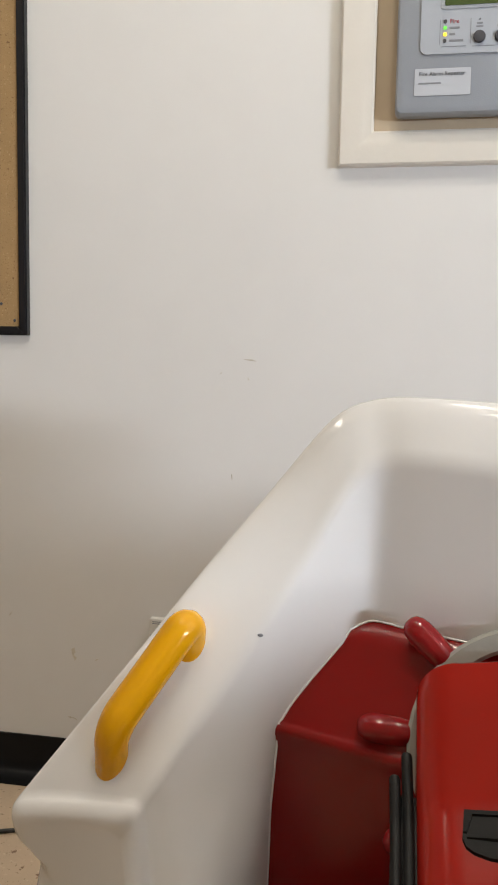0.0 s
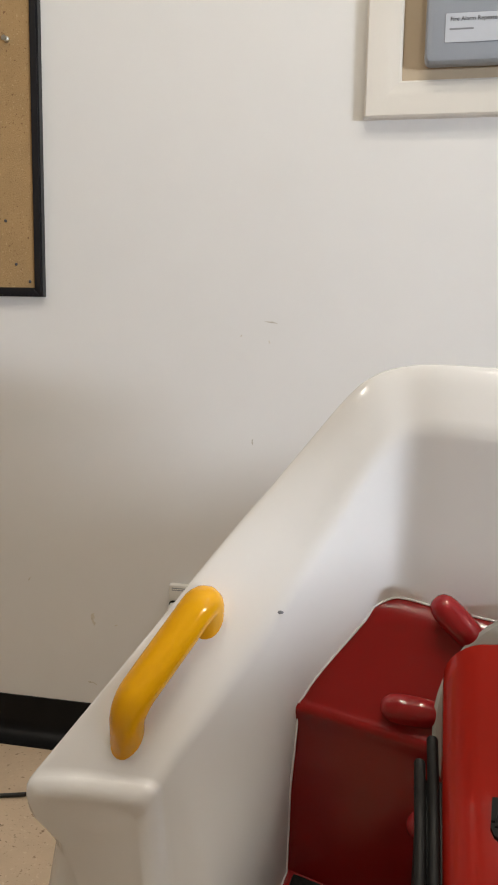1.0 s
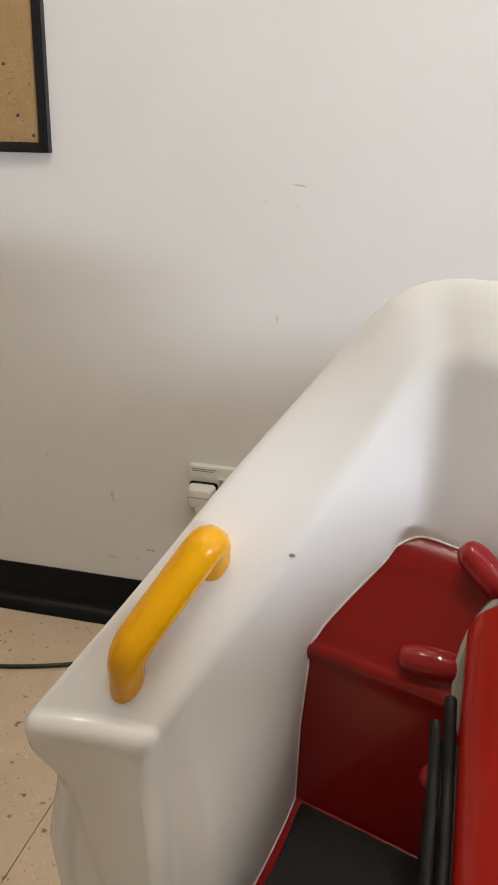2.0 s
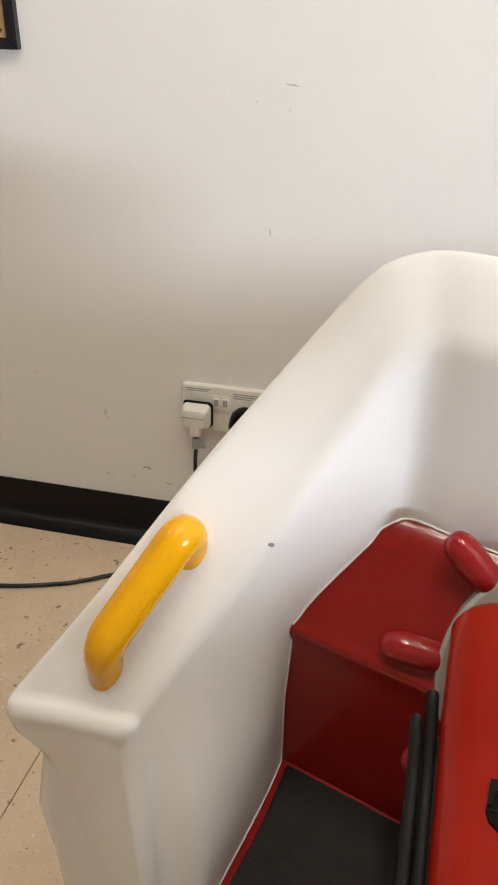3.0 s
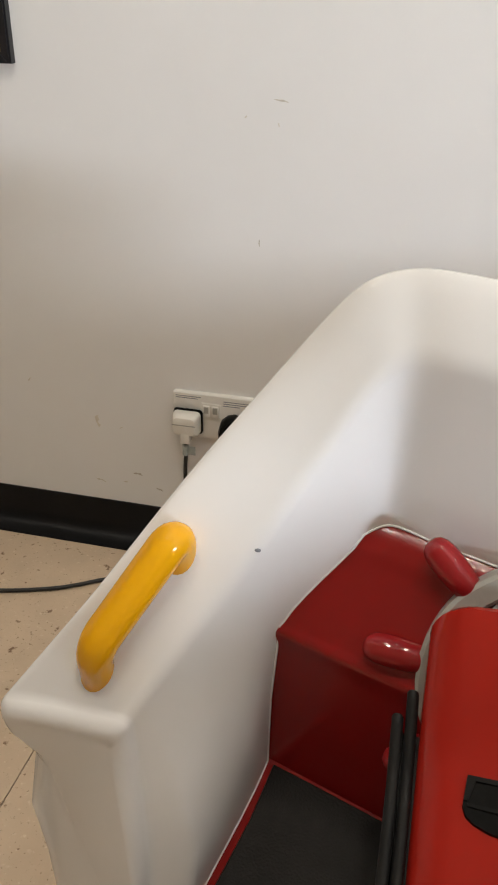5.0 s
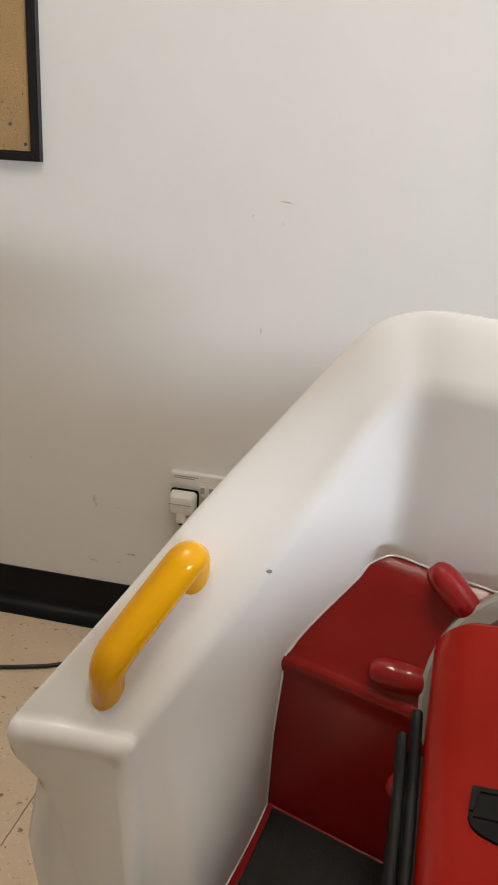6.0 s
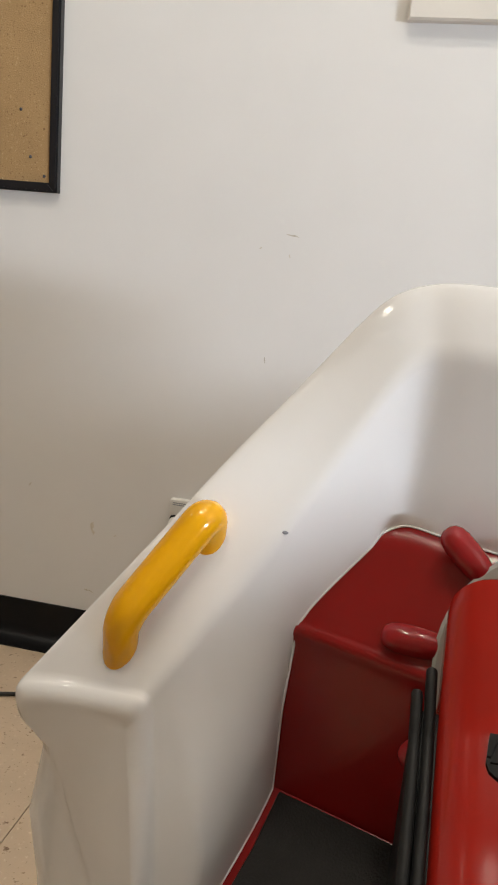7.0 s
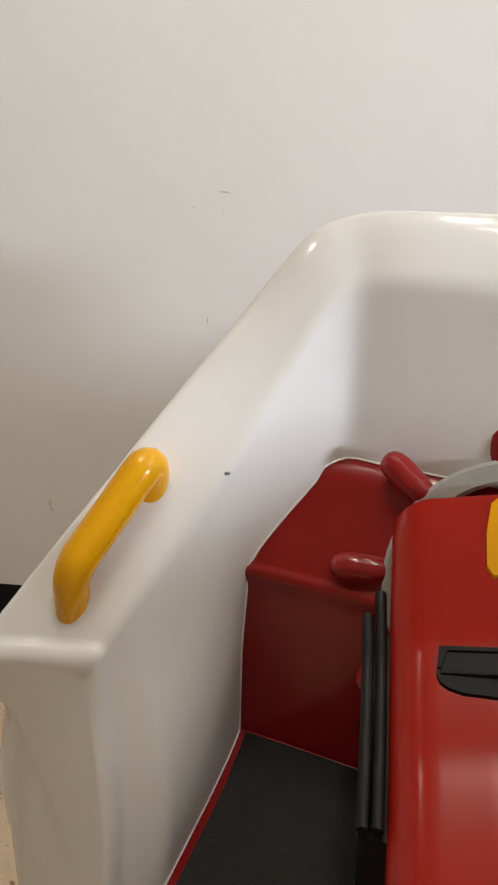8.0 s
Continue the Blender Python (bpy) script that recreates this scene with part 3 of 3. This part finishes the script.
bm = bmesh.new()
top = lambda w: 0.382 + 1.15 * (w + 0.647)
prof = [(-0.678, 0.13), (-0.676, 0.207), (-0.6560, 0.347)]
nose = [(-0.6555, 0.363), (-0.6565, 0.3685), (-0.6560, 0.3730), (-0.6540, 0.3760), (-0.6510, 0.3775), (-0.6475, 0.3795), (-0.6425, 0.3870), (-0.635, 0.3960)]
prof += nose + [(-0.612, top(-0.612)), (-0.595, top(-0.595)), (-0.588, 0.4530), (-0.570, 0.459), (-0.545, 0.462), (-0.545, 0.13)]
rows = [[on_axis(x, w, z) for w, z in prof] for x in (0.345, 0.40, 0.45, 0.50, 0.60, 0.75, 0.90, 1.03)]
vs = grid_mesh(bm, rows, True)
bm.faces.new(vs[0])
bm.faces.new(vs[-1][::-1])
part("seat", bm, SEAT_RED, ride, "glossy red bench seat", soft=50)

# pale bead all along the joint of shell, seat and footwell
floor_z = lambda w: 0.207 + 0.42 * (w + 0.676)
joint_w = [-1.10, -0.678, -0.6555] + [w for w, z in prof if w > -0.6555 and z > 0.37]
joint_z = [floor_z(-1.10), floor_z(-0.678), 0.367] + [z for w, z in prof if w > -0.6555 and z > 0.37]
bead = []
for st in stations[9:]:
    run = [a.lerp(b, k / 300) for a, b in zip(st[-7:-1], st[-6:]) for k in range(300)]
    for p in run:
        w = p.y + SL * p.x
        if p.z < float(np.interp(w, joint_w, joint_z)) + 0.001:
            bead.append(p)
            break
bead = [bead[0]] + [p for k, p in enumerate(bead[1:], 1) if (p - bead[k - 1]).length > 0.001]
part("sealant_bead", tube(bmesh.new(), bead, 0.0011, 10), GELCOAT, ride, "pale bead between seat and shell")

wall_x = lambda y: 0.391 + 0.27 * min(y + 0.785, 0.0)
tray, rows = [], []
for w in (-0.670, -0.681, -0.73, -0.78, -0.82, -0.86, -0.92):
    y = (w - SL * (0.391 + 0.27 * 0.785)) / (1 + SL * 0.27)
    xl = wall_x(y)
    tray.append([on_axis(x, w, z) for x, z in ((xl - 0.02, 0.09), (xl - 0.02, floor_z(w)), (0.50, floor_z(w)), (1.00, floor_z(w)), (1.00, 0.09))])
    rows.append([on_axis(x, w, floor_z(w) + h) for x, h in ((xl + 0.008, 0.0), (xl + 0.010, 0.005), (xl + 0.05, 0.006), (0.49, 0.006), (0.56, 0.006))])
bm = bmesh.new()
vs = grid_mesh(bm, tray, True)
bm.faces.new(vs[0])
bm.faces.new(vs[-1][::-1])
part("floor_tray", bm, SEAT_RED, ride, "red moulded footwell")
bm = bmesh.new()
grid_mesh(bm, rows[1:])
mat_ob = part("floor_mat", bm, MAT, ride, "dark grey rubber mat in the footwell", soft=30)
sol = mat_ob.modifiers.new("thick", "SOLIDIFY")
sol.thickness = 0.004

# grab handle on the rim
near, far = Vector((0.2710, -0.8270, 0.3640)), Vector((0.3205, -0.7545, 0.4385))
along = (far - near).normalized()
across = Vector((0.99, -0.14, 0.125))
up = across.cross(along).normalized()
up = (up + Vector((0.48, 0.30, 1.4))).normalized()
RISE, BEND = 0.050, 0.017
pts, rad = [], []
for h, r in ((-0.008, 0.0168), (0.0, 0.0165), (0.003, 0.0158), (0.010, 0.0147), (0.018, 0.0146)):
    pts.append(near + up * h)
    rad.append(r)
for k in range(1, 8):
    a = radians(90 * k / 7)
    pts.append(near + up * (RISE - BEND + BEND * math.sin(a)) + along * (BEND - BEND * math.cos(a)))
    rad.append(0.0147 + 0.0014 * math.sin(a))
span = (far - near).length
for k in range(1, 6):
    pts.append(near + up * RISE + along * (BEND + (span - 2 * BEND) * k / 6))
    rad.append(0.0161)
for k in range(7, 0, -1):
    a = radians(90 * k / 7)
    pts.append(far + up * (RISE - BEND + BEND * math.sin(a)) - along * (BEND - BEND * math.cos(a)))
    rad.append(0.0147 + 0.0014 * math.sin(a))
for h, r in ((0.018, 0.0146), (0.010, 0.0149), (0.003, 0.0158), (0.0, 0.0165), (-0.008, 0.0168)):
    pts.append(far + up * h)
    rad.append(r)
part("grab_handle", tube(bmesh.new(), pts, rad, 24), YELLOW, ride, "glossy yellow grab handle", soft=60)

# bonnet that slopes away to the front; all on it is drawn long and then drawn in
def drawn_in(bm):
    for v in bm.verts:
        ahead = max(-0.765 - v.co.y, -0.02)
        v.co.y += 0.010 + 0.37 * ahead
        v.co.z += 0.07 * ahead + 0.018 * max(0.0, 1 - ahead / 0.12)
    return bm


def bonnet_section(y):
    crown = np.interp(y, [-1.14, -1.0, -0.88, -0.765], [0.285, 0.334, 0.385, 0.450])
    xl = 0.528 + 0.068 * (-0.765 - y)
    xr = 1.40 - xl
    r = 0.036
    out = [(xl + 0.004, y, crown - 0.20), (xl, y, crown - 0.10)]
    for k in range(9):
        a = radians(90 * k / 8)
        out.append((xl + r - r * math.cos(a), y, crown - r + r * math.sin(a)))
    for k in range(1, 8):
        u = k / 8
        out.append((xl + r + (xr - xl - 2 * r) * u, y, crown + 0.016 * math.sin(math.pi * u)))
    for k in range(9):
        a = radians(90 - 90 * k / 8)
        out.append((xr - r + r * math.cos(a), y, crown - r + r * math.sin(a)))
    return out + [(xr, y, crown - 0.10), (xr - 0.004, y, crown - 0.20)]


def shrink(sec, y, e):
    mx = 0.70
    top_z = max(p[2] for p in sec)
    return [(mx + (p[0] - mx) * (1 - e / 0.17), y, p[2] - e if p[2] > top_z - 0.09 else p[2]) for p in sec]


bm = bmesh.new()
ys = [-0.765 - 0.015 * k for k in range(26)]
rows = [shrink(bonnet_section(-0.765), -0.751, 0.014), shrink(bonnet_section(-0.765), -0.753, 0.007), shrink(bonnet_section(-0.765), -0.758, 0.002)]
rows += [bonnet_section(y) for y in ys]
vs = grid_mesh(bm, rows)
bm.faces.new(vs[0])
bm.faces.new(vs[-1][::-1])
bonnet = part("bonnet", drawn_in(bm), BONNET_RED, ride, "glossy red bonnet with rounded edges", soft=60)


def top_z(x, y):
    sec = bonnet_section(y)
    xs, zs = [p[0] for p in sec[10:18]], [p[2] for p in sec[10:18]]
    return float(np.interp(x, xs, zs))


# black moulded scoop on the bonnet, with a raised rim
def scoop(name, outline, h0, h1, mat, label=""):
    bm = bmesh.new()
    low = [bm.verts.new((x, y, top_z(x, y) + h0)) for x, y in outline]
    high = [bm.verts.new((x, y, top_z(x, y) + h1)) for x, y in outline]
    n = len(low)
    for k in range(n):
        bm.faces.new((low[k], low[(k + 1) % n], high[(k + 1) % n], high[k]))
    bm.faces.new(high)
    return part(name, drawn_in(bm), mat, bonnet, label, soft=30)


scoop("scoop", [(0.5720, -0.9020), (0.5720, -0.9250), (0.5750, -0.9330), (0.5810, -0.9390), (0.5920, -0.9445), (0.6100, -0.9480), (0.6450, -0.9530), (0.6850, -0.9550), (0.7000, -0.9550), (0.7000, -0.9020)], -0.004, 0.003, BLACK, "black plastic scoop")
scoop("scoop_rim", [(0.5720, -0.8980), (0.5720, -0.9210), (0.5750, -0.9210), (0.5780, -0.9025), (0.7000, -0.9025), (0.7000, -0.8980)], -0.002, 0.0050, BLACK_RIM, "raised dull black rim")
scoop("scoop_rim", [(0.5750, -0.9230), (0.5750, -0.9260), (0.6150, -0.9290), (0.7000, -0.9310), (0.7000, -0.9275), (0.6150, -0.9255)], 0.001, 0.0048, BLACK_RIM, "raised dull black rim")
scoop("badge", [(0.602, -0.775), (0.600, -0.80), (0.602, -0.828), (0.607, -0.836), (0.70, -0.836), (0.70, -0.770), (0.607, -0.770)], -0.002, 0.003, YELLOW, "yellow raised badge")

# black rubber strips along the side of the bonnet
for a, b, c, r in (((0.5235, -0.813, 0.378), (0.532, -0.910, 0.3425), (0.542, -1.06, 0.289), 0.0046), ((0.5155, -0.838, 0.3685), (0.5225, -0.92, 0.3385), (0.532, -1.06, 0.288), 0.0046)):
    p = spline([a, b, c], 8)
    d = (p[0] - p[1]).normalized()
    p = [p[0] + d * r * 0.8, p[0] + d * r * 0.5] + p
    part("rubber_strip", drawn_in(tube(bmesh.new(), p, [r * 0.45, r * 0.85] + [r] * (len(p) - 2), 14)), RUBBER, ride, "black rubber strip")
bm = bmesh.new()
prism(bm, [(0.510, -0.845, 0.10), (0.514, -0.845, 0.358), (0.529, -1.06, 0.280), (0.525, -1.06, 0.10)], (0.02, 0, 0))
part("side_panel", drawn_in(bm), RUBBER, ride, "black rubber side panel")

# steering wheel with pegs
WC, WR = Vector((0.627, -0.753, 0.389)), 0.096
wheel_m = Matrix.Translation(WC) @ pose(0, 0, 0, 62, 0, 0)
wheel = tagged(new("steering_wheel"), "grey steering wheel with red peg grips")
wheel.parent = ride
wheel.matrix_parent_inverse = world_of(ride).inverted()
wheel.matrix_basis = wheel_m
bm = bmesh.new()
sec = [(-0.010, -0.008), (-0.007, -0.011), (0.007, -0.011), (0.010, -0.008), (0.010, 0.008), (0.007, 0.011), (-0.007, 0.011), (-0.010, 0.008)]
rows = [[Matrix.Translation(WC) @ pose(0, 0, 0, 62, 0, 0) @ Vector(((WR + a) * math.cos(t), (WR + a) * math.sin(t), b)) for a, b in sec] for t in (2 * math.pi * k / 56 for k in range(57))]
grid_mesh(bm, rows, True)
part("wheel_rim", bm, GREY, wheel, "grey moulded ring", soft=30)
bm = bmesh.new()
for t in (45, 135, 225, 315):
    d = Vector((math.cos(radians(t)), math.sin(radians(t)), 0))
    tube(bm, [wheel_m @ (d * r) for r in (0.02, 0.084)], 0.008, 10)
part("spokes", bm, GREY, wheel)
bm = bmesh.new()
tube(bm, [wheel_m @ Vector((0, 0, z)) for z in (-0.03, 0.012, 0.016)], [0.026, 0.026, 0.018], 24)
part("hub", bm, GREY, wheel)
for k in range(9):
    t = radians(40 * k + 178)
    d = Vector((math.cos(t), math.sin(t), 0))
    bm = bmesh.new()
    prof = [(0.099, 0.0095), (0.104, 0.0112), (0.112, 0.0125), (0.125, 0.0132), (0.136, 0.0130), (0.143, 0.0116), (0.148, 0.0086), (0.1505, 0.0045)]
    tube(bm, [wheel_m @ (d * r) for r, _ in prof], [q for _, q in prof], 20)
    part("peg_grip", bm, GRIP_RED, wheel, "glossy red peg grip", soft=60)

# the whole ride stands turned and leaning back on its plinth
stance = pose(0.0206, 0.1023, 0.2294, 9.19, -0.04, -5.33)
for ob in ride.children_recursive:
    if ob.type == "MESH" and ob.name != "plinth":
        ob.data.transform(stance)
